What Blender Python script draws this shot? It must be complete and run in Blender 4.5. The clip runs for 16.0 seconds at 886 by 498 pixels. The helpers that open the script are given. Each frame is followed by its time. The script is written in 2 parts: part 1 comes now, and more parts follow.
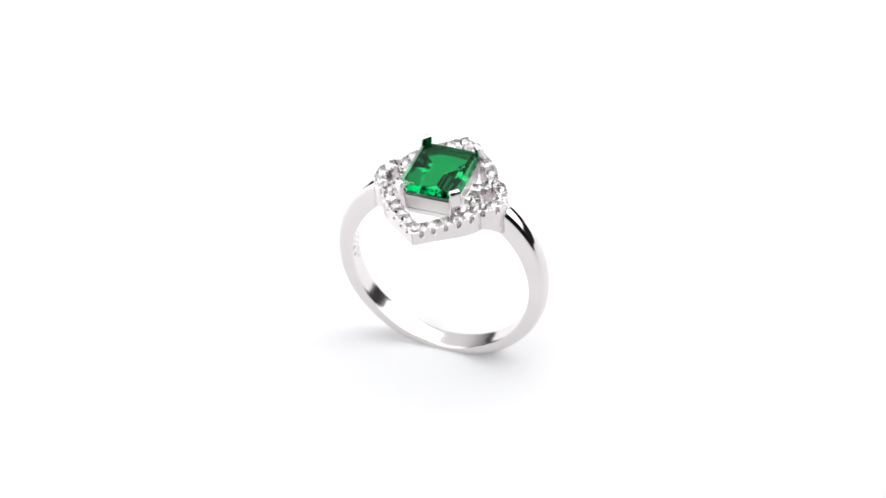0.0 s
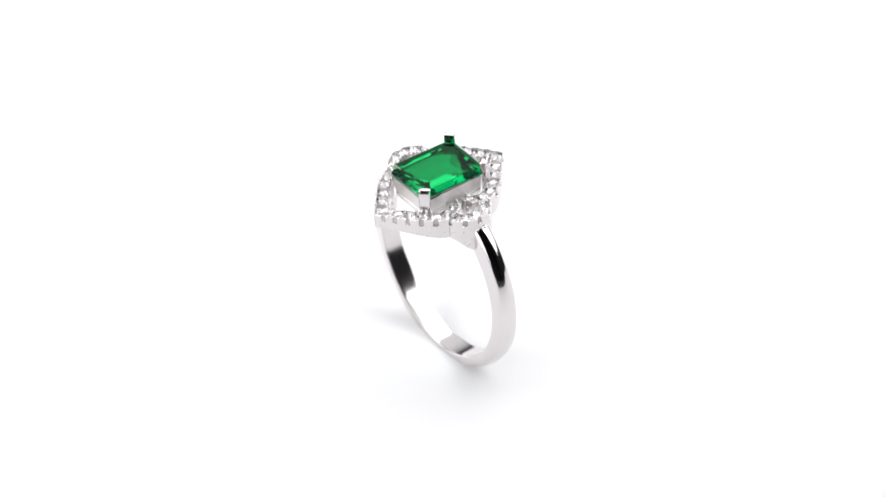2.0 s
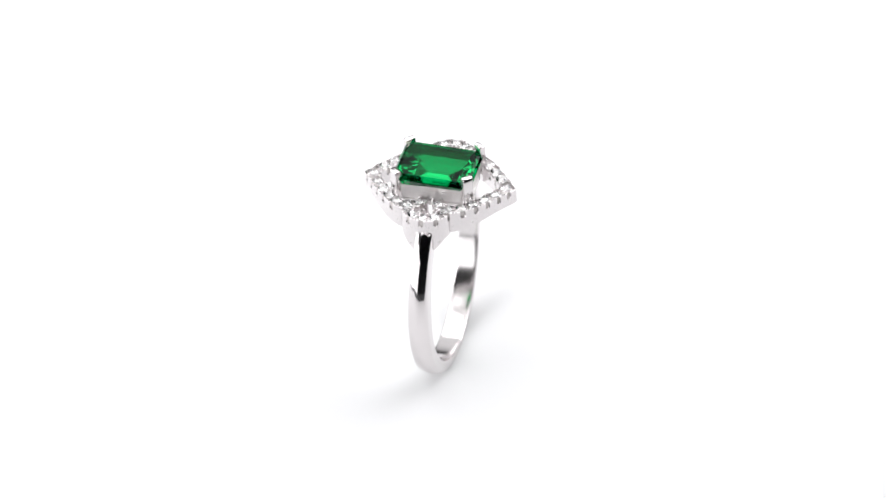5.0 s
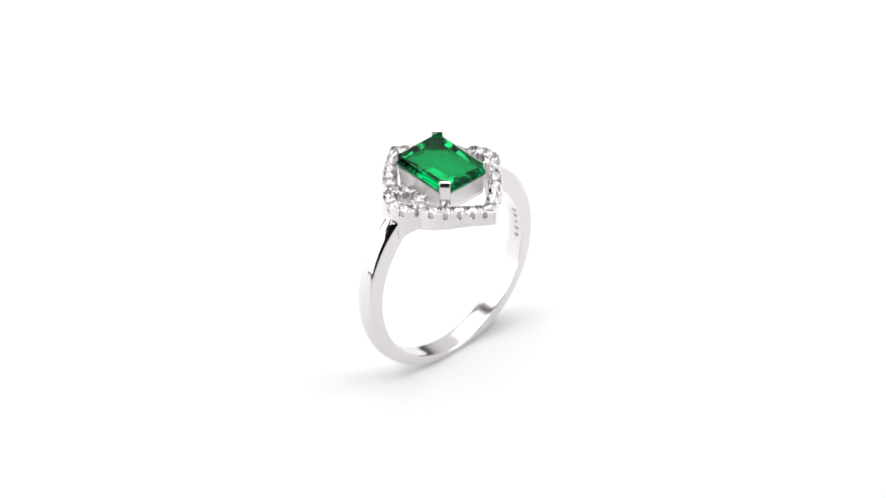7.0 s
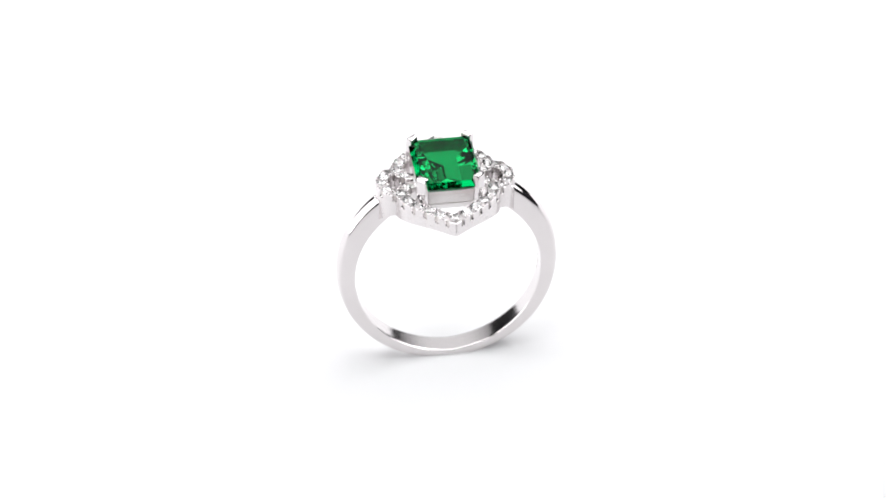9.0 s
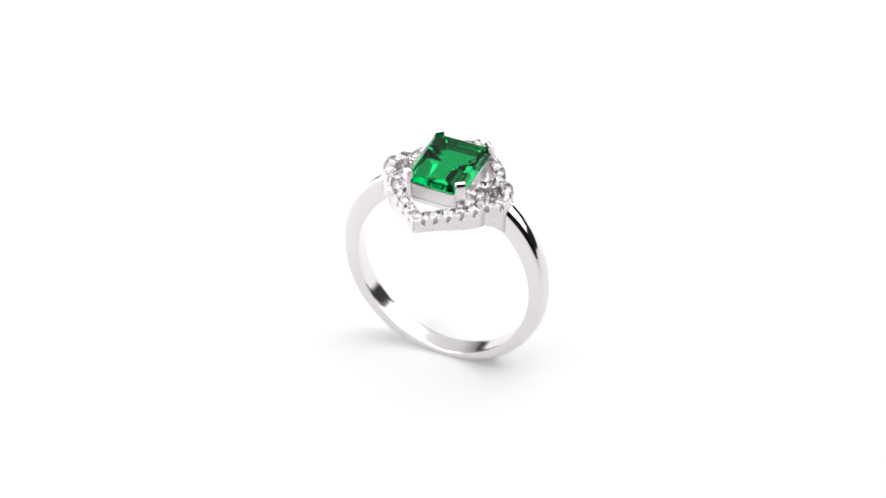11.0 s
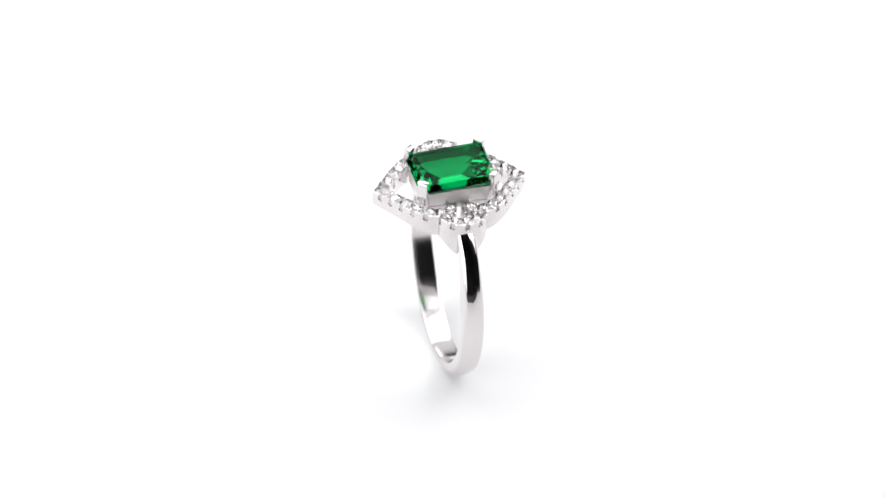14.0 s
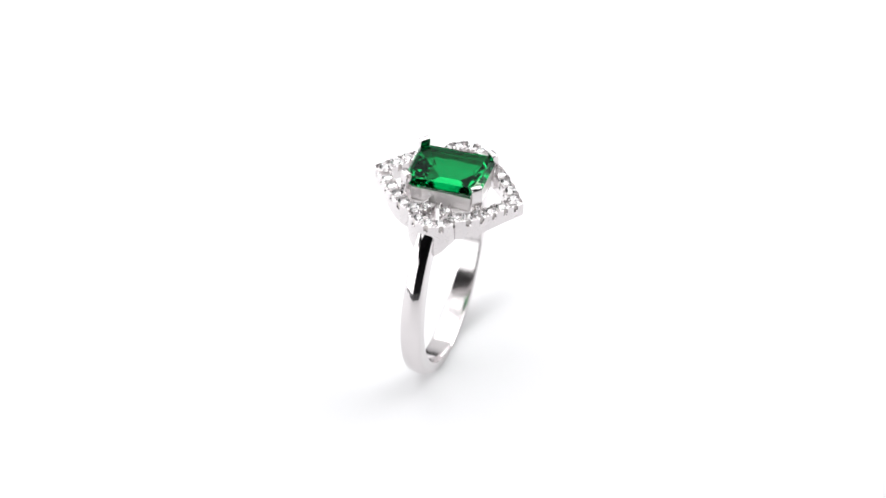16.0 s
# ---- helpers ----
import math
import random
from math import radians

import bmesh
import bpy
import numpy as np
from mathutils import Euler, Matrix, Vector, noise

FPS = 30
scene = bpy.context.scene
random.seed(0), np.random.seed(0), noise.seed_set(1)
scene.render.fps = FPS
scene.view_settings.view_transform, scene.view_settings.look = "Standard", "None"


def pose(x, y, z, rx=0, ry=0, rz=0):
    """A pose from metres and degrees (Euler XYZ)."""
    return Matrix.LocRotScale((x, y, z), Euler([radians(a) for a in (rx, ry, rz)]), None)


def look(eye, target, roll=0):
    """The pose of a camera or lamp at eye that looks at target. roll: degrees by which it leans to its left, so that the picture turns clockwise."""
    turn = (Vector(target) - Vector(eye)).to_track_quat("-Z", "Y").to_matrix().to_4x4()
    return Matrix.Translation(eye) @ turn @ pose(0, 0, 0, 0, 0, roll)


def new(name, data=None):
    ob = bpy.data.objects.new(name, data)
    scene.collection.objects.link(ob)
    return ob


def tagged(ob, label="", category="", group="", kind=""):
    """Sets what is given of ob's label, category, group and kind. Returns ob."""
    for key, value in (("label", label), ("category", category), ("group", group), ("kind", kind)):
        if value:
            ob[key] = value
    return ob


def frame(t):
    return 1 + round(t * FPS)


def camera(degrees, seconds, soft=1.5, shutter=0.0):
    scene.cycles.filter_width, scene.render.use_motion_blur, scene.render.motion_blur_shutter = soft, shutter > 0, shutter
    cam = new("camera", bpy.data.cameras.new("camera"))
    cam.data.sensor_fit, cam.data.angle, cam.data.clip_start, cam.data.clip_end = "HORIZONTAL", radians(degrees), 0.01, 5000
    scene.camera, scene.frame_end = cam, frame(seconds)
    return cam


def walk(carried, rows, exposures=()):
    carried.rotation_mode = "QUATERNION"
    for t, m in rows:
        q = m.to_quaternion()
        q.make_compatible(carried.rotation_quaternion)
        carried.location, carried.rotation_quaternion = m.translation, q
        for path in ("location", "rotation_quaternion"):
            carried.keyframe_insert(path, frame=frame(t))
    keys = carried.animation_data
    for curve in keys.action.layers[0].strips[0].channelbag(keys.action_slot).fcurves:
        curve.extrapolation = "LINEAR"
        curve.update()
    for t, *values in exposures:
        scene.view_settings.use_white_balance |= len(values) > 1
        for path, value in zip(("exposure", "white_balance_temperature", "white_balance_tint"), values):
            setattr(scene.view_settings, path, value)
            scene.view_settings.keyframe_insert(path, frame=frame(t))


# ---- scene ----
MM = 0.001

# ---- camera: a long lens on a tripod, looking down at the table ----
cam = camera(10.72, 16.0, soft=1.5)
ELEV, DIST = radians(38.8), 434.6 * MM
AIM = Vector((-0.18 * MM, 0.0, 12.1 * MM))
EYE = AIM + Vector((0.0, -DIST * math.cos(ELEV), DIST * math.sin(ELEV)))
walk(cam, [(0.0, look(EYE, AIM, -0.57)), (16.0, look(EYE, AIM, -0.57))], exposures=[(0.0, 0.0), (16.0, 0.0)])
cam.data.dof.use_dof = True
cam.data.dof.focus_distance = 429.0 * MM
cam.data.dof.aperture_fstop = 26.0

# ---- world and studio light ----
world = bpy.data.worlds.new("dark_studio")
scene.world = world
world.use_nodes = True
world.node_tree.nodes["Background"].inputs["Color"].default_value = (0.05, 0.05, 0.055, 1)
world.node_tree.nodes["Background"].inputs["Strength"].default_value = 0.2


def softbox(name, eye, target, wide, high, power, rim=0.6, colour=(0.985, 0.985, 1.0)):
    lamp = bpy.data.lights.new(name, "AREA")
    lamp.shape, lamp.size, lamp.size_y = "RECTANGLE", wide, high
    lamp.energy, lamp.color = power, colour
    # the cloth glows most in the middle and fades towards its rim
    lamp.use_nodes = True
    n, l = lamp.node_tree.nodes, lamp.node_tree.links
    geo, off, dist, fade = n.new("ShaderNodeNewGeometry"), n.new("ShaderNodeVectorMath"), n.new("ShaderNodeVectorMath"), n.new("ShaderNodeMapRange")
    off.operation, off.inputs[1].default_value = "SUBTRACT", (0.5, 0.5, 0.0)
    dist.operation, fade.interpolation_type = "LENGTH", "SMOOTHSTEP"
    fade.inputs["From Min"].default_value, fade.inputs["From Max"].default_value = 0.18, 0.62
    fade.inputs["To Min"].default_value, fade.inputs["To Max"].default_value = 1.0, rim
    l.new(geo.outputs["Parametric"], off.inputs[0])
    l.new(off.outputs[0], dist.inputs[0])
    l.new(dist.outputs["Value"], fade.inputs["Value"])
    l.new(fade.outputs["Result"], n["Emission"].inputs["Strength"])
    ob = new(name, lamp)
    ob.matrix_world = look(eye, target)
    return ob


softbox("softbox_top", (0.0, 0.19, 0.65), (0.0, 0.18, 0.0), 1.1, 0.78, 7.6)
softbox("softbox_left", (-0.50, -0.08, 0.215), (0.0, -0.08, 0.13), 0.80, 0.43, 2.95, 0.75)
softbox("softbox_front_left", (-0.47, -0.37, 0.21), (0.0, 0.0, 0.10), 0.64, 0.43, 1.9, 0.75)
softbox("softbox_right", (0.42, 0.16, 0.37), (0.0, 0.06, 0.03), 0.60, 0.42, 2.75)
softbox("softbox_back", (0.03, 0.66, 0.50), (0.0, 0.0, 0.05), 1.25, 0.86, 3.0, 0.34)


# ---- materials ----
def material(name):
    m = bpy.data.materials.new(name)
    m.use_nodes = True
    return m, m.node_tree.nodes, m.node_tree.links, m.node_tree.nodes["Principled BSDF"]


def mat_silver(name, rough, brushed=0.0, tint=(0.755, 0.722, 0.724), relief=0.04, grain_size=3500.0):
    m, n, l, b = material(name)
    b.inputs["Metallic"].default_value = 1.0
    tc = n.new("ShaderNodeTexCoord")
    cloud = n.new("ShaderNodeTexNoise")
    cloud.inputs["Scale"].default_value, cloud.inputs["Detail"].default_value = 260.0, 3.0
    l.new(tc.outputs["Object"], cloud.inputs["Vector"])
    ramp = n.new("ShaderNodeValToRGB")
    ramp.color_ramp.elements[0].position, ramp.color_ramp.elements[1].position = 0.3, 0.7
    ramp.color_ramp.elements[0].color = (*[c * 0.96 for c in tint], 1)
    ramp.color_ramp.elements[1].color = (*tint, 1)
    l.new(cloud.outputs["Fac"], ramp.inputs["Fac"])
    l.new(ramp.outputs["Color"], b.inputs["Base Color"])
    grain = n.new("ShaderNodeTexNoise")
    grain.inputs["Scale"].default_value, grain.inputs["Detail"].default_value = grain_size, 4.0
    mp = n.new("ShaderNodeMapping")
    mp.inputs["Scale"].default_value = (0.04, 0.04, 1.0) if brushed else (1.0, 1.0, 1.0)
    l.new(tc.outputs["Object"], mp.inputs["Vector"])
    l.new(mp.outputs["Vector"], grain.inputs["Vector"])
    rr = n.new("ShaderNodeMapRange")
    rr.inputs["To Min"].default_value, rr.inputs["To Max"].default_value = rough * 0.7, rough * 1.4
    l.new(grain.outputs["Fac"], rr.inputs["Value"])
    l.new(rr.outputs["Result"], b.inputs["Roughness"])
    bump = n.new("ShaderNodeBump")
    bump.inputs["Strength"].default_value = relief + 2.0 * brushed
    bump.inputs["Distance"].default_value = (0.05 if brushed or relief > 0.1 else 0.02) * MM
    l.new(grain.outputs["Fac"], bump.inputs["Height"])
    l.new(bump.outputs["Normal"], b.inputs["Normal"])
    return m


def mat_gem(name, colour, ior, rough=0.0, shine=0.5, sheen=(1, 1, 1), coat=0.0):
    m, n, l, b = material(name)
    b.inputs["Base Color"].default_value = (*colour, 1)
    b.inputs["Transmission Weight"].default_value = 1.0
    b.inputs["IOR"].default_value = ior
    b.inputs["Specular IOR Level"].default_value = shine
    b.inputs["Specular Tint"].default_value = (*sheen, 1)
    b.inputs["Roughness"].default_value = rough
    b.inputs["Coat Weight"].default_value, b.inputs["Coat Roughness"].default_value = coat, 0.02
    return m


def mat_plain(name, colour, rough, scale, amount=0.04):
    m, n, l, b = material(name)
    tc = n.new("ShaderNodeTexCoord")
    noise_a = n.new("ShaderNodeTexNoise")
    noise_a.inputs["Scale"].default_value, noise_a.inputs["Detail"].default_value = scale, 5.0
    l.new(tc.outputs["Object"], noise_a.inputs["Vector"])
    ramp = n.new("ShaderNodeValToRGB")
    ramp.color_ramp.elements[0].color = (*[c * (1 - amount) for c in colour], 1)
    ramp.color_ramp.elements[1].color = (*colour, 1)
    l.new(noise_a.outputs["Fac"], ramp.inputs["Fac"])
    l.new(ramp.outputs["Color"], b.inputs["Base Color"])
    b.inputs["Roughness"].default_value = rough
    return m


POLISHED = mat_silver("polished_silver", 0.08)
INSIDE = mat_silver("worn_inner_silver", 0.14)
CLAW = mat_silver("claw_silver", 0.13)
SATIN = mat_silver("satin_silver", 0.24)
BRUSHED = mat_silver("brushed_silver", 0.36, 0.5, (0.83, 0.81, 0.80), 0.1, 8000.0)
PAVE = mat_silver("bead_set_silver", 0.34, 0.0, (0.86, 0.83, 0.83), 0.7, 4200.0)
# rough silver, tinted dark to paint shade inside the basket
SHADED_INNER = mat_silver("shaded_inner_silver", 0.5, 0.0, (0.40, 0.375, 0.36), 0.4, 5000.0)
CAST = mat_silver("rough_cast_silver", 0.55, 0.0, (0.72, 0.685, 0.67), 0.4, 5000.0)
EMERALD = mat_gem("green_crystal", (0.0, 0.285, 0.066), 1.66, 0.0, 0.1, (0.0, 0.21, 0.10), 0.0)
CRYSTAL = mat_gem("clear_crystal", (0.99, 0.985, 0.985), 2.0, 0.02)
FIBRE = mat_plain("pale_lint", (0.75, 0.74, 0.66), 0.8, 2000.0)
PAPER = mat_plain("white_paper", (0.832, 0.832, 0.838), 0.75, 40.0, 0.015)
WALLPAINT = mat_plain("dark_grey_paint", (0.05, 0.05, 0.055), 0.8, 6.0, 0.2)
TABLE = mat_plain("black_cloth", (0.018, 0.018, 0.02), 0.9, 60.0, 0.3)


# ---- mesh helpers ----
def mesh_of(name, verts, faces, mat, smooth=True):
    me = bpy.data.meshes.new(name)
    me.from_pydata([(x * MM, y * MM, z * MM) for x, y, z in verts], [], faces)
    me.materials.append(mat)
    bm = bmesh.new()
    bm.from_mesh(me)
    bmesh.ops.recalc_face_normals(bm, faces=bm.faces)
    bm.to_mesh(me)
    bm.free()
    if smooth:
        me.shade_smooth()
    return me


def part(name, mesh, parent, label="", at=None):
    ob = new(name, mesh)
    ob.parent = parent
    if at is not None:
        ob.matrix_basis = at
    if label:
        tagged(ob, label)
    return ob


def sharpen(me, degrees):
    me.set_sharp_from_angle(angle=radians(degrees))
    return me


def grid_faces(rows, cols, close_cols=True, close_rows=False):
    out = []
    for i in range(rows if close_rows else rows - 1):
        for j in range(cols if close_cols else cols - 1):
            a, b = i, (i + 1) % rows
            c, d = j, (j + 1) % cols
            out.append((a * cols + c, a * cols + d, b * cols + d, b * cols + c))
    return out


def spline(points, step):
    """Catmull-Rom through points in the plane, sampled evenly."""
    p = [np.array(q, float) for q in points]
    p = [2 * p[0] - p[1]] + p + [2 * p[-1] - p[-2]]
    fine = []
    for i in range(1, len(p) - 2):
        for k in range(40):
            t = k / 40
            fine.append(0.5 * (2 * p[i] + (p[i + 1] - p[i - 1]) * t
                               + (2 * p[i - 1] - 5 * p[i] + 4 * p[i + 1] - p[i + 2]) * t ** 2
                               + (3 * p[i] - p[i - 1] - 3 * p[i + 1] + p[i + 2]) * t ** 3))
    fine.append(p[-2])
    fine = np.array(fine)
    s = np.concatenate([[0], np.cumsum(np.linalg.norm(np.diff(fine, axis=0), axis=1))])
    n = max(2, int(round(s[-1] / step)) + 1)
    q = np.linspace(0, s[-1], n)
    return np.stack([np.interp(q, s, fine[:, 0]), np.interp(q, s, fine[:, 1])], 1), q


# ---- the studio: white sheet, dark table and room ----
def build_sheet():
    prof = [(-0.095, 0.0), (0.10, 0.0), (0.30, 0.0), (0.50, 0.0)]
    verts, faces = [], []
    for x in (-0.43, 0.55):
        for y, z in prof:
            verts.append((x / MM, y / MM, z / MM))
    n = len(prof)
    for i in range(n - 1):
        faces.append((i, i + 1, n + i + 1, n + i))
    me = mesh_of("backdrop", verts, faces, PAPER)
    ob = new("backdrop", me)
    so = ob.modifiers.new("thickness", "SOLIDIFY")
    so.thickness, so.offset = 0.0006, -1.0
    return tagged(ob, "smooth white paper sheet lying on the table", "paper sheet", kind="structure")


def flat_box(name, lo, hi, mat, label, category):
    v = [(x / MM, y / MM, z / MM) for x in (lo[0], hi[0]) for y in (lo[1], hi[1]) for z in (lo[2], hi[2])]
    f = [(0, 1, 3, 2), (4, 6, 7, 5), (0, 4, 5, 1), (2, 3, 7, 6), (0, 2, 6, 4), (1, 5, 7, 3)]
    return tagged(new(name, mesh_of(name, v, f, mat, False)), label, category, kind="structure")


build_sheet()
flat_box("floor", (-1.5, -1.6, -0.05), (1.5, 1.4, -0.001), TABLE, "matt black table top under the paper", "table top")
flat_box("wall_north", (-1.5, 1.4, -0.05), (1.5, 1.45, 1.8), WALLPAINT, "plain dark grey studio wall", "wall")
flat_box("wall_south", (-1.5, -1.65, -0.05), (1.5, -1.6, 1.8), WALLPAINT, "plain dark grey studio wall", "wall")
flat_box("wall_east", (1.5, -1.65, -0.05), (1.55, 1.45, 1.8), WALLPAINT, "plain dark grey studio wall", "wall")
flat_box("wall_west", (-1.55, -1.65, -0.05), (-1.5, 1.45, 1.8), WALLPAINT, "plain dark grey studio wall", "wall")
flat_box("ceiling", (-1.55, -1.65, 1.8), (1.55, 1.45, 1.85), WALLPAINT, "plain dark grey studio ceiling", "ceiling")


# ---- the ring, in millimetres: x across the finger hole, y along the finger, z up ----
R_OUT, ZC = 10.04, 10.04
TOP = 19.75


def shank_section(a):
    """Inner radius, outer radius and width at the angle a (degrees, 0 at the side, 90 at the head)."""
    k = max(0.0, (a + 10.0) / 62.0)
    k = k * k * (3 - 2 * k) if k < 1 else 1.0
    low = max(0.0, -a / 90.0) ** 1.3
    inner = 8.48 + 0.55 * low - 0.22 * k
    outer = R_OUT + 0.42 * k
    width = 1.95 - 0.30 * k + 0.15 * low
    return inner, outer, width, k


def build_shank(ring):
    verts, rows = [], 0
    span = 145
    for i in range(span + 1):
        a = -90 + (i / span - 0.5) * 2 * 146.0
        al = a if a >= -90 else -180 - a
        ri, ro, w, k = shank_section(al)
        h, t = w / 2, ro - ri
        bev = 0.36 + 0.13 * k
        dome = 0.10 * (1 - k) + 0.05
        sec = [(-h + 0.45, 0), (-h + 0.16, 0), (-h + 0.11, 0.006), (-h + 0.035, 0.035), (-h + 0.006, 0.11), (-h, 0.16)]
        for q in range(1, 4):
            sec.append((-h, 0.16 + (t - bev - dome - 0.16) * q / 3))
        for q in range(1, 6):
            b = math.pi / 2 * q / 5
            sec.append((-h + bev * (1 - math.cos(b)), t - bev - dome + bev * math.sin(b)))
        x0 = h - bev
        for q in range(1, 6):
            u = -1 + 2 * q / 6
            sec.append((x0 * u, t - dome * u * u))
        sec += [(-y, r) for y, r in sec[:14]][::-1]
        for y, r in sec:
            rr = ri + r
            ca, sa = math.cos(radians(a)), math.sin(radians(a))
            verts.append((1.020 * rr * ca, y, ZC + 1.024 * rr * sa))
        cols = len(sec)
        rows += 1
    faces = grid_faces(rows, cols)
    faces.append(tuple(range(cols))[::-1])
    faces.append(tuple((rows - 1) * cols + j for j in range(cols)))
    me = sharpen(mesh_of("shank", verts, faces, POLISHED), 35)
    me.materials.append(INSIDE)
    for poly in me.polygons:
        c = poly.center
        if poly.normal.x * c.x + poly.normal.z * (c.z - ZC * MM) < -0.8 * math.hypot(c.x, c.z - ZC * MM):
            poly.material_index = 1
    ob = part("shank", me, ring, "polished silver band, slightly tapered",
              pose(-0.17 * MM, 0.09 * MM, ZC * MM, -0.32, 2.71, -0.45) @ pose(0, 0, -ZC * MM))
    # the worn hallmark stamped inside: plain bars
    for j in range(5):
        a = radians(180 - 10 + 5.0 * j)
        tall = 0.34 - 0.06 * (j % 3)
        bar = [(x, y, z) for x in (-0.012, 0.006) for y in (-tall, tall - 0.1) for z in (-0.14, 0.14)]
        f = [(0, 1, 3, 2), (4, 6, 7, 5), (0, 4, 5, 1), (2, 3, 7, 6), (0, 2, 6, 4), (1, 5, 7, 3)]
        part("hallmark_bar", mesh_of("hallmark_bar", bar, f, CAST, False), ob, "",
             pose(8.47 * MM * math.cos(a), 0.1 * MM, ZC * MM + 8.47 * MM * math.sin(a), 0, math.degrees(-a), 0))
    return ob


def build_seams(ring):
    """The lumpy solder joint where each end of the band meets the halo."""
    rnd = random.Random(8)
    for side in (1, -1):
        bm = bmesh.new()
        for k in range(11):
            y = -0.62 + 1.24 * k / 10
            x, z = side * (6.42 + rnd.uniform(-0.05, 0.05)), 18.42 - 0.5 * y * y + rnd.uniform(-0.10, 0.06)
            at = pose(x * MM, (y + 0.05) * MM, z * MM, rnd.uniform(0, 90), rnd.uniform(0, 90), 0)
            lump = at @ Matrix.Diagonal((1.3, 0.9, 0.7, 1))
            bmesh.ops.create_icosphere(bm, subdivisions=2, radius=rnd.uniform(0.09, 0.16) * MM, matrix=lump)
        me = bpy.data.meshes.new("solder_seam")
        bm.to_mesh(me)
        bm.free()
        me.materials.append(CLAW)
        me.shade_smooth()
        part("solder_seam", me, ring, "lumpy silver solder joint")


def under(x, y):
    """The head's underside sinks a little towards the shoulders."""
    out = min(1.0, max(0.0, (abs(x) - 4.7) / 1.0))
    return 18.05 + 0.30 * min(1.0, max(0.0, (abs(y) - 2.0) / 4.0)) - 0.75 * (min(abs(x), 6.6) / 6.2) ** 2 - 1.1 * max(0.0, 1 - (y / 1.95) ** 2) * out * out * (3 - 2 * out)


def seat(y):
    """Height of the halo's face: the front petal droops slightly."""
    return TOP - 0.012 * max(0.0, -y)


def band_mesh(path, s, width, slots, name, mitre=0, drop=0.0):
    """A set band along a plan path: raised rims, a sunk bed for the stones and a slot in the wall beside each stone."""
    n = len(path)
    verts, cols, sunk = [], 0, set()
    tang = np.gradient(path, axis=0)
    tang /= np.linalg.norm(tang, axis=1)[:, None]
    nor = np.stack([tang[:, 1], -tang[:, 0]], 1)
    if mitre:
        nor[0] = (0.0, 0.94 / nor[0][1])
    levels = [0.0, 0.14, 0.28, 0.42, 0.50, 0.57, 0.62, 0.66, 0.73, 0.95]
    for i in range(n):
        near = min(abs(s[i] - q) for q in slots) if slots else 9.0
        lip = ((0.16, -0.02), (0.18, -0.06), (0.26, -0.28)) if near < 0.18 else ((0.10, 0.02), (0.15, -0.04), (0.25, -0.28))
        sec = []
        for side in (1, -1):
            col = []
            for d in levels:
                cut = 0.0
                if near < 0.18 * math.sqrt(max(0.0, 1 - (max(0.0, d - 0.42) / 0.24) ** 2)):
                    cut = 0.15
                col.append((side * (width[i] / 2 - cut), -d, cut > 0))
            col.append((side * width[i] / 2, None, False))
            if side == 1:
                sec += col[::-1]
                sec += [(side * (width[i] / 2 - q), d, False) for q, d in lip]
            else:
                sec += [(side * (width[i] / 2 - q), d, False) for q, d in lip[::-1]]
                sec += col
        for o, d, hollow in sec:
            if hollow:
                sunk.add(len(verts))
            x, y = path[i] + nor[i] * o
            if mitre and mitre * x < 0:
                x = 0.0
            low = under(x, y) + seat(y) - TOP - drop
            z = low if d is None else max(seat(y) + d - drop, low + 0.02)
            verts.append((x, y, z))
        cols = len(sec)
    faces = grid_faces(n, cols)
    faces.append(tuple(range(cols))[::-1])
    faces.append(tuple((n - 1) * cols + j for j in range(cols)))
    me = sharpen(mesh_of(name, verts, faces, SATIN), 40)
    me.materials.append(PAVE)
    me.materials.append(CAST)
    for poly in me.polygons:
        if all(v in sunk for v in poly.vertices):
            poly.material_index = 2
        elif poly.normal.z > 0.7 and poly.center.z > (TOP - 0.6) * MM:
            poly.material_index = 1
    return me


def brilliant_mesh(r):
    """A small round brilliant: table, crown, girdle and pavilion."""
    verts, n = [], 8
    for k in range(n):
        a = 2 * math.pi * (k + 0.5) / n
        verts.append((0.60 * r * math.cos(a), 0.60 * r * math.sin(a), 0.36 * r))
    for k in range(2 * n):
        a = 2 * math.pi * k / (2 * n)
        verts.append((r * math.cos(a), r * math.sin(a), 0.04 * r))
    for k in range(2 * n):
        a = 2 * math.pi * k / (2 * n)
        verts.append((r * math.cos(a), r * math.sin(a), -0.04 * r))
    verts.append((0, 0, -0.82 * r))
    f = [tuple(range(n))]
    for k in range(n):
        m = n + (2 * k + 1) % 16
        f += [(k, n + 2 * k, m), (k, m, n + (2 * k + 2) % 16)]
        f.append((k, n + (2 * k + 2) % 16, (k + 1) % n))
    for k in range(16):
        f.append((n + k, n + (k + 1) % 16, n + 16 + (k + 1) % 16, n + 16 + k))
        f.append((n + 16 + k, n + 16 + (k + 1) % 16, n + 32))
    return mesh_of("accent_stone", verts, f, CRYSTAL, False)


def ball_mesh(r):
    bm = bmesh.new()
    bmesh.ops.create_icosphere(bm, subdivisions=2, radius=r * MM)
    for v in bm.verts:
        if v.co.z < 0:
            v.co.z *= 1.9
    me = bpy.data.meshes.new("bead")
    bm.to_mesh(me)
    bm.free()
    me.materials.append(SATIN)
    me.shade_smooth()
    return me


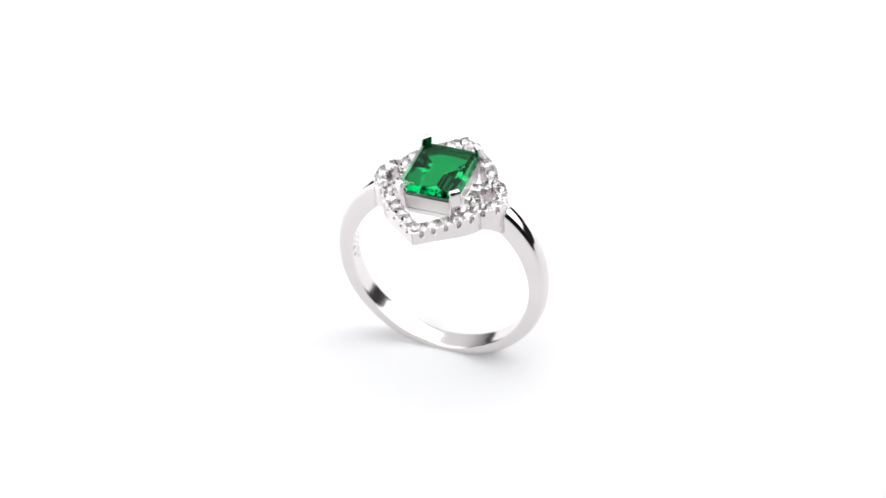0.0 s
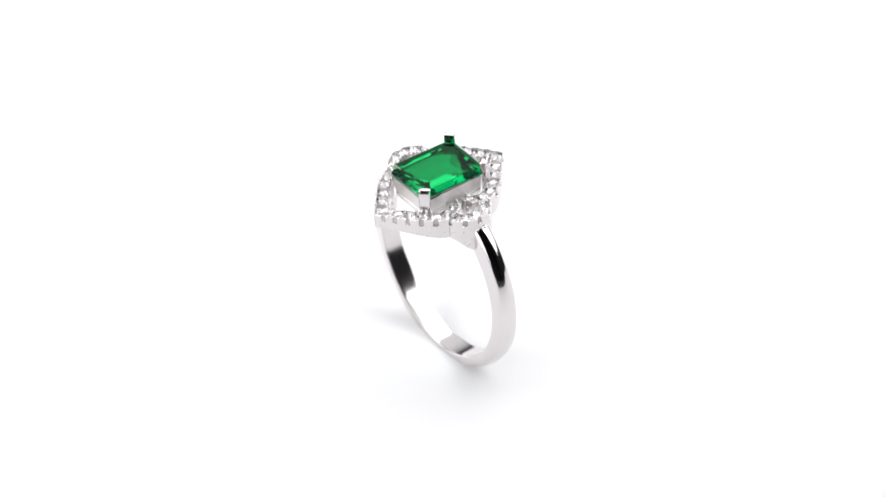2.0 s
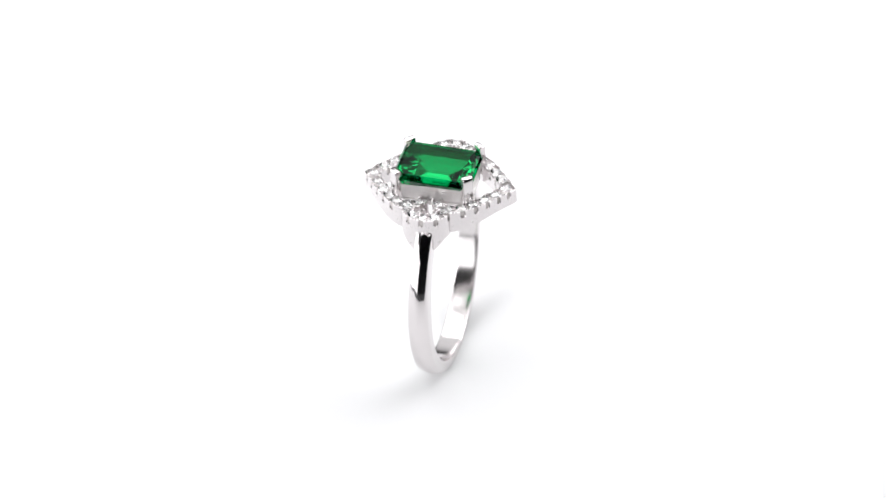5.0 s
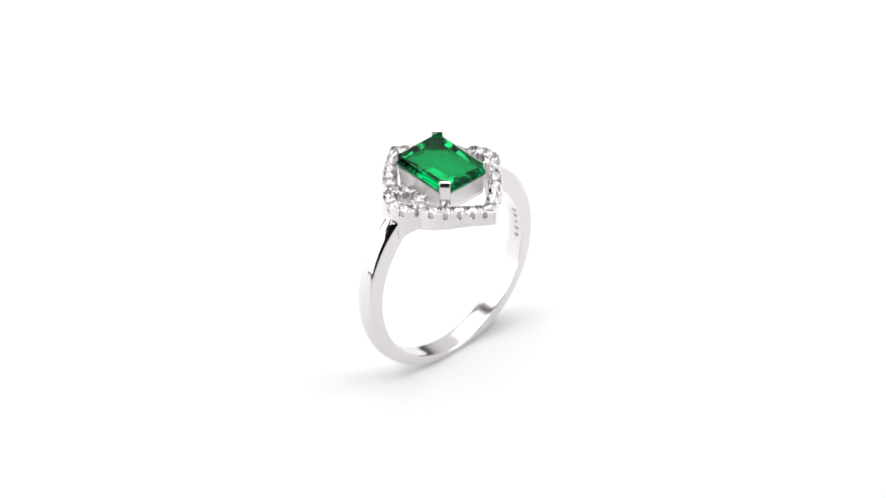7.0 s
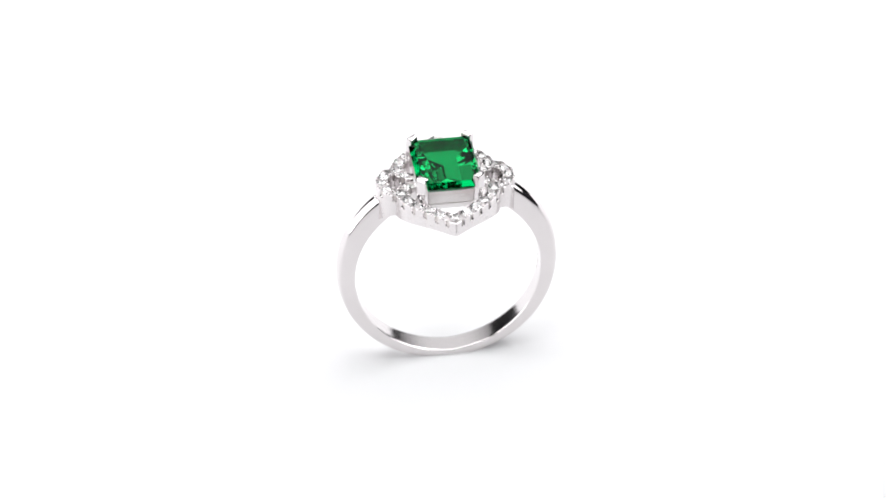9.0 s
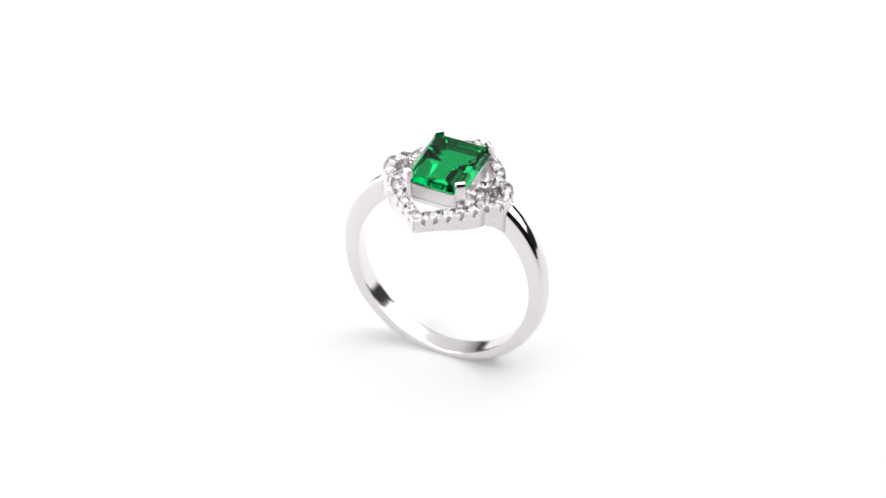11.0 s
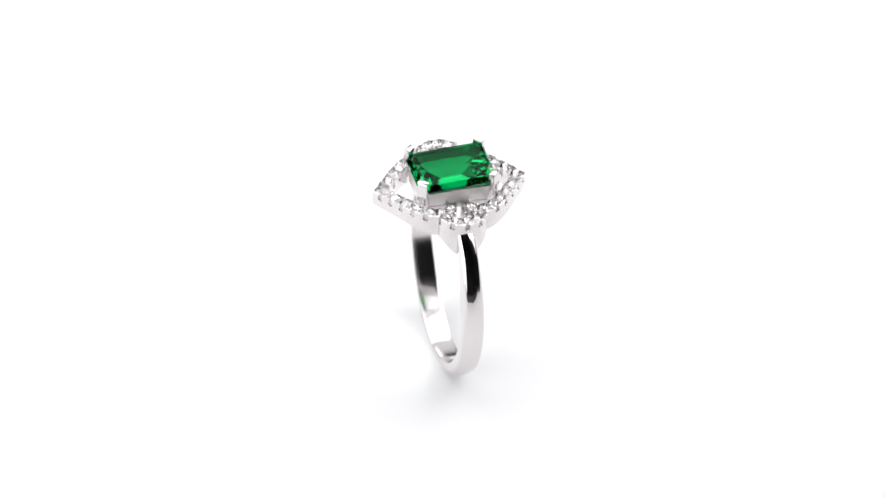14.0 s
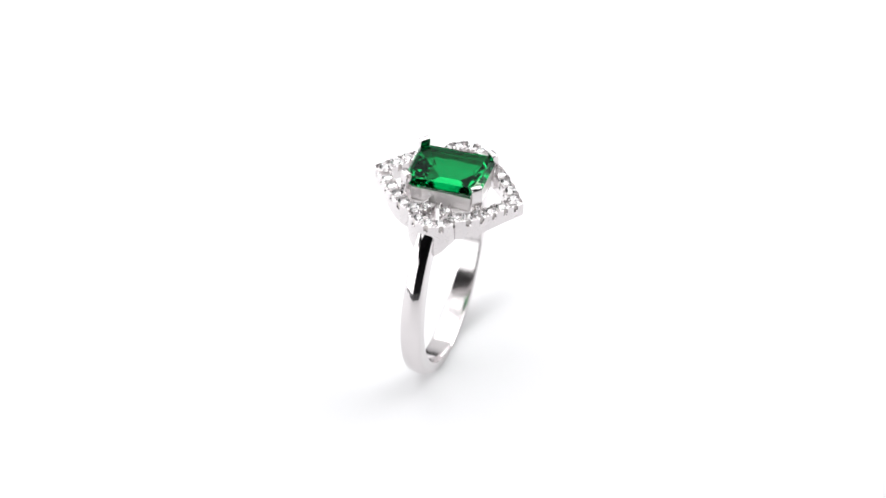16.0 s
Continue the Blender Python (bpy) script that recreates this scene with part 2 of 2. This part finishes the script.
ARM = [(0.02, -6.38), (1.0, -5.62), (2.0, -4.82), (3.0, -3.95), (3.85, -2.95), (4.2, -2.0), (3.9, -1.15), (3.3, -0.72), (2.8, -0.62)]
LOBE = [(4.2, -1.80), (4.95, -1.62), (5.5, -1.12), (5.80, -0.40), (5.80, 0.40), (5.5, 1.12), (4.95, 1.62), (4.2, 1.80)]


def build_halo(ring):
    turn = pose(0, 0, 0, 0, 0, -1.2)
    stone, small, bead = brilliant_mesh(0.51), brilliant_mesh(0.42), ball_mesh(0.115)
    rnd = random.Random(4)
    for side, plan in ((1, ARM), (2, ARM), (3, ARM), (4, ARM), (5, LOBE), (6, LOBE)):
        sx = -1 if side in (2, 4, 6) else 1
        sy = -1 if side in (3, 4) else 1
        path, s = spline([(sx * x, sy * y * (1.0 if sy * y < 0 else 1.02 if sy * y > 2.5 else 1.0)) for x, y in plan], 0.06)
        total = s[-1]
        if plan is ARM:
            width = np.interp(s, [0, total * 0.72, total], [1.28, 1.22, 0.95])
            count = 7
            spots = [(0.10 if k == 0 else 0.0) + total * (k + 0.25) / count for k in range(count)]
        else:
            width = np.full(len(s), 1.15)
            count = 5
            spots = [total * (k + 0.5) / count for k in range(count)]
        halo = part("set_band", band_mesh(path, s, width, spots, "set_band", sx if plan is ARM else 0, 0.0 if plan is ARM else 0.04), ring, "silver band of the halo, bead-set with clear stones", turn)
        for k, q in enumerate(spots):
            x, y = np.interp(q, s, path[:, 0]), np.interp(q, s, path[:, 1])
            if plan is ARM and k == 0 and sx < 0:
                continue
            if plan is ARM and k == 0:
                x = 0.0
            w = np.interp(q, s, width)
            part("accent_stone", stone if w > 1.16 else small, halo, "",
                 pose(x * MM, y * MM, (seat(y) + 0.03) * MM, rnd.uniform(-13, 13), rnd.uniform(-13, 13), rnd.uniform(0, 45)))
        for k in range(len(spots) - 1):
            q = (spots[k] + spots[k + 1]) / 2
            for o, along in ((1, -0.13), (1, 0.13), (-1, -0.13), (-1, 0.13)):
                i = int(np.argmin(abs(s - q - along)))
                t = path[min(i + 1, len(path) - 1)] - path[max(i - 1, 0)]
                t /= np.linalg.norm(t)
                off = o * (width[i] / 2 - 0.09 - rnd.uniform(0, 0.05))
                part("bead", bead, halo, "", pose((path[i, 0] + t[1] * off) * MM, (path[i, 1] - t[0] * off) * MM, (seat(path[i, 1]) + 0.05) * MM))


HX, HY, CUT = 2.92, 3.66, 0.78
GIRDLE = 21.22


def octagon(hx, hy, cut, z):
    return [(hx - cut, -hy, z), (hx, -hy + cut, z), (hx, hy - cut, z), (hx - cut, hy, z),
            (-hx + cut, hy, z), (-hx, hy - cut, z), (-hx, -hy + cut, z), (-hx + cut, -hy, z)]


def build_stone(ring):
    rings = [octagon(0.85 * HX, 0.88 * HY, 0.60, GIRDLE + 0.42), octagon(0.93 * HX, 0.945 * HY, 0.70, GIRDLE + 0.25),
             octagon(HX, HY, CUT, GIRDLE + 0.06), octagon(HX, HY, CUT, GIRDLE - 0.06),
             octagon(0.80 * HX, 0.84 * HY, 0.62, GIRDLE - 1.15), octagon(0.44 * HX, 0.55 * HY, 0.30, GIRDLE - 2.35)]
    verts = [v for r in rings for v in r]
    faces = [tuple(range(8))]

    def fan(loop, push):
        """Cut a pavilion face into triangles round a slightly raised middle."""
        mid = [sum(verts[i][q] for i in loop) / len(loop) for q in range(3)]
        far = math.sqrt(mid[0] ** 2 + mid[1] ** 2 + (mid[2] - GIRDLE) ** 2)
        verts.append(tuple(m + (m - (GIRDLE if q == 2 else 0)) / far * push for q, m in enumerate(mid)))
        top = len(verts) - 1
        faces.extend((loop[i], loop[(i + 1) % len(loop)], top) for i in range(len(loop)))

    for k in range(5):
        for j in range(8):
            a, b = k * 8 + j, k * 8 + (j + 1) % 8
            c, d = a + 8, b + 8
            if k == 0 and j % 2 == 1:
                verts.append(tuple((verts[c][i] + verts[d][i]) / 2 for i in range(3)))
                m = len(verts) - 1
                faces += [(a, m, c), (a, b, m), (b, d, m)]
            elif k == 1 and j % 2 == 1:
                m = next(i for i in range(48, len(verts)) if all(abs(verts[i][q] - (verts[a][q] + verts[b][q]) / 2) < 1e-6 for q in range(3)))
                faces += [(a, m, c), (m, d, c), (m, b, d)]
            elif k == 3:
                fan((a, b, d, c), 0.03)
            elif k == 4:
                fan((a, b, d, c), 0.04)
            else:
                faces.append((a, b, d, c))
    verts += [(0, -0.26 * HY, GIRDLE - 2.85), (0, 0.26 * HY, GIRDLE - 2.85)]
    p, q = len(verts) - 2, len(verts) - 1
    o = 40
    faces += [(o + 7, o, p), (o, o + 1, p), (o + 2, o + 3, q), (o + 3, o + 4, q), (o + 4, o + 5, q), (o + 6, o + 7, p)]
    faces += [(o + 1, o + 2, q, p), (o + 5, o + 6, p, q)]
    part("centre_stone", mesh_of("centre_stone", verts, faces, EMERALD, False), ring, "large rectangular step-cut green stone",
         pose(0, 0, (GIRDLE + 0.12) * MM, -3.0) @ pose(0, 0, -GIRDLE * MM))


def build_setting(ring):
    # basket: a four-sided collar with a ledge, ribbed by the file
    rows = [(0.00, 18.7, 0.10), (0.0, 18.9, 0.0), (0.0, 19.25, 0.0), (-0.07, 19.30, 0.0), (-0.07, 19.36, 0.0), (0.0, 19.42, 0.0), (0.04, 20.2, 0.0), (0.11, 20.86, 0.0), (0.07, 20.88, 0.0),
            (-0.16, 20.2, 0.0), (-0.45, 19.6, 0.0), (-0.5, 18.7, 0.0)]
    verts = []
    for off, z, sh in rows:
        verts += octagon(HX - 0.30 + off - sh, HY - 0.30 + off - sh, 0.62, z)
    me = sharpen(mesh_of("basket", verts, grid_faces(len(rows), 8, True, True), BRUSHED), 30)
    me.materials.append(SHADED_INNER)
    # inner wall: shade behind the green stone is put into its colour
    for i, poly in enumerate(me.polygons):
        if i // 8 in (8, 9, 10):
            poly.material_index = 1
    basket = part("basket", me, ring, "brushed silver basket with file marks")
    # one prong, standing at each cut corner and bent over the stone
    prof = [(0.30, 18.6), (0.33, 19.6), (0.36, 20.8), (0.34, 21.95), (0.30, 22.36), (0.20, 22.47), (0.02, 22.54), (-0.16, 22.51), (-0.28, 22.41), (-0.31, 22.26), (-0.31, 21.92), (-0.10, 21.35), (-0.16, 20.6), (-0.16, 18.6)]
    verts = []
    for y in (-0.50, -0.44, 0.44, 0.50):
        g = 0.05 if abs(y) > 0.47 else 0.0
        cx, cz = 0.05, 20.6
        for x, z in prof:
            verts.append((x - g * (1 if x > cx else -1), y, z - g * (1 if z > cz else -1)))
    n = len(prof)
    faces = grid_faces(4, n)
    faces += [tuple(range(n))[::-1], tuple(3 * n + j for j in range(n))]
    prong = sharpen(mesh_of("prong", verts, faces, CLAW), 38)
    for sx in (1, -1):
        for sy in (1, -1):
            ang = math.degrees(math.atan2(sy * 1.0, sx * 1.0))
            part("prong", prong, basket, "polished flat-faced silver claw" , pose(sx * (HX - 0.36) * MM, sy * (HY - 0.36) * MM, -0.20 * MM, 0, 0, ang))


def build_lint(ring):
    """Stray fibres caught on one claw."""
    rnd = random.Random(11)
    strands = (((-2.6, -3.35, 22.08), 12, 1.5), ((-2.5, -3.5, 22.02), -18, 1.2), ((-2.55, -3.1, 22.15), 40, 1.0),
               ((-2.3, -3.68, 21.85), 4, 1.6), ((-2.2, -3.2, 22.12), -40, 1.2))
    for start, turn, long in strands:
        p, a, ring_pts, verts = list(start), radians(turn), 6, []
        n = 14
        for i in range(n):
            a += rnd.uniform(-0.7, 0.7)
            p = [p[0] + long / n * math.cos(a), p[1] + long / n * math.sin(a), p[2] + rnd.uniform(-0.02, 0.03)]
            for j in range(ring_pts):
                b = 2 * math.pi * j / ring_pts
                verts.append((p[0] - 0.016 * math.cos(b) * math.sin(a), p[1] + 0.016 * math.cos(b) * math.cos(a), p[2] + 0.016 * math.sin(b)))
        faces = grid_faces(n, ring_pts) + [tuple(range(ring_pts))[::-1], tuple((n - 1) * ring_pts + j for j in range(ring_pts))]
        part("lint_fibre", mesh_of("lint_fibre", verts, faces, FIBRE), ring, "thin pale lint fibre caught on a claw")


def build_ring():
    ring = tagged(new("ring"), "polished silver ring with a rectangular green stone in a clear-stone halo", "ring")
    build_shank(ring)
    build_setting(ring)
    build_stone(ring)
    build_halo(ring)
    build_seams(ring)
    build_lint(ring)
    return ring


RING = build_ring()


# ---- what moves: the ring turns slowly with its unseen turntable ----
def motions():
    lean = pose(0.22 * MM, 0.33 * MM, 0.246 * MM, 2.52, -1.09, 0)
    rows = []
    for k in range(17):
        rows.append((float(k), pose(0, 0, 0, 0, 0, -20.4 - 16.76 * k) @ lean))
    walk(RING, rows)


motions()
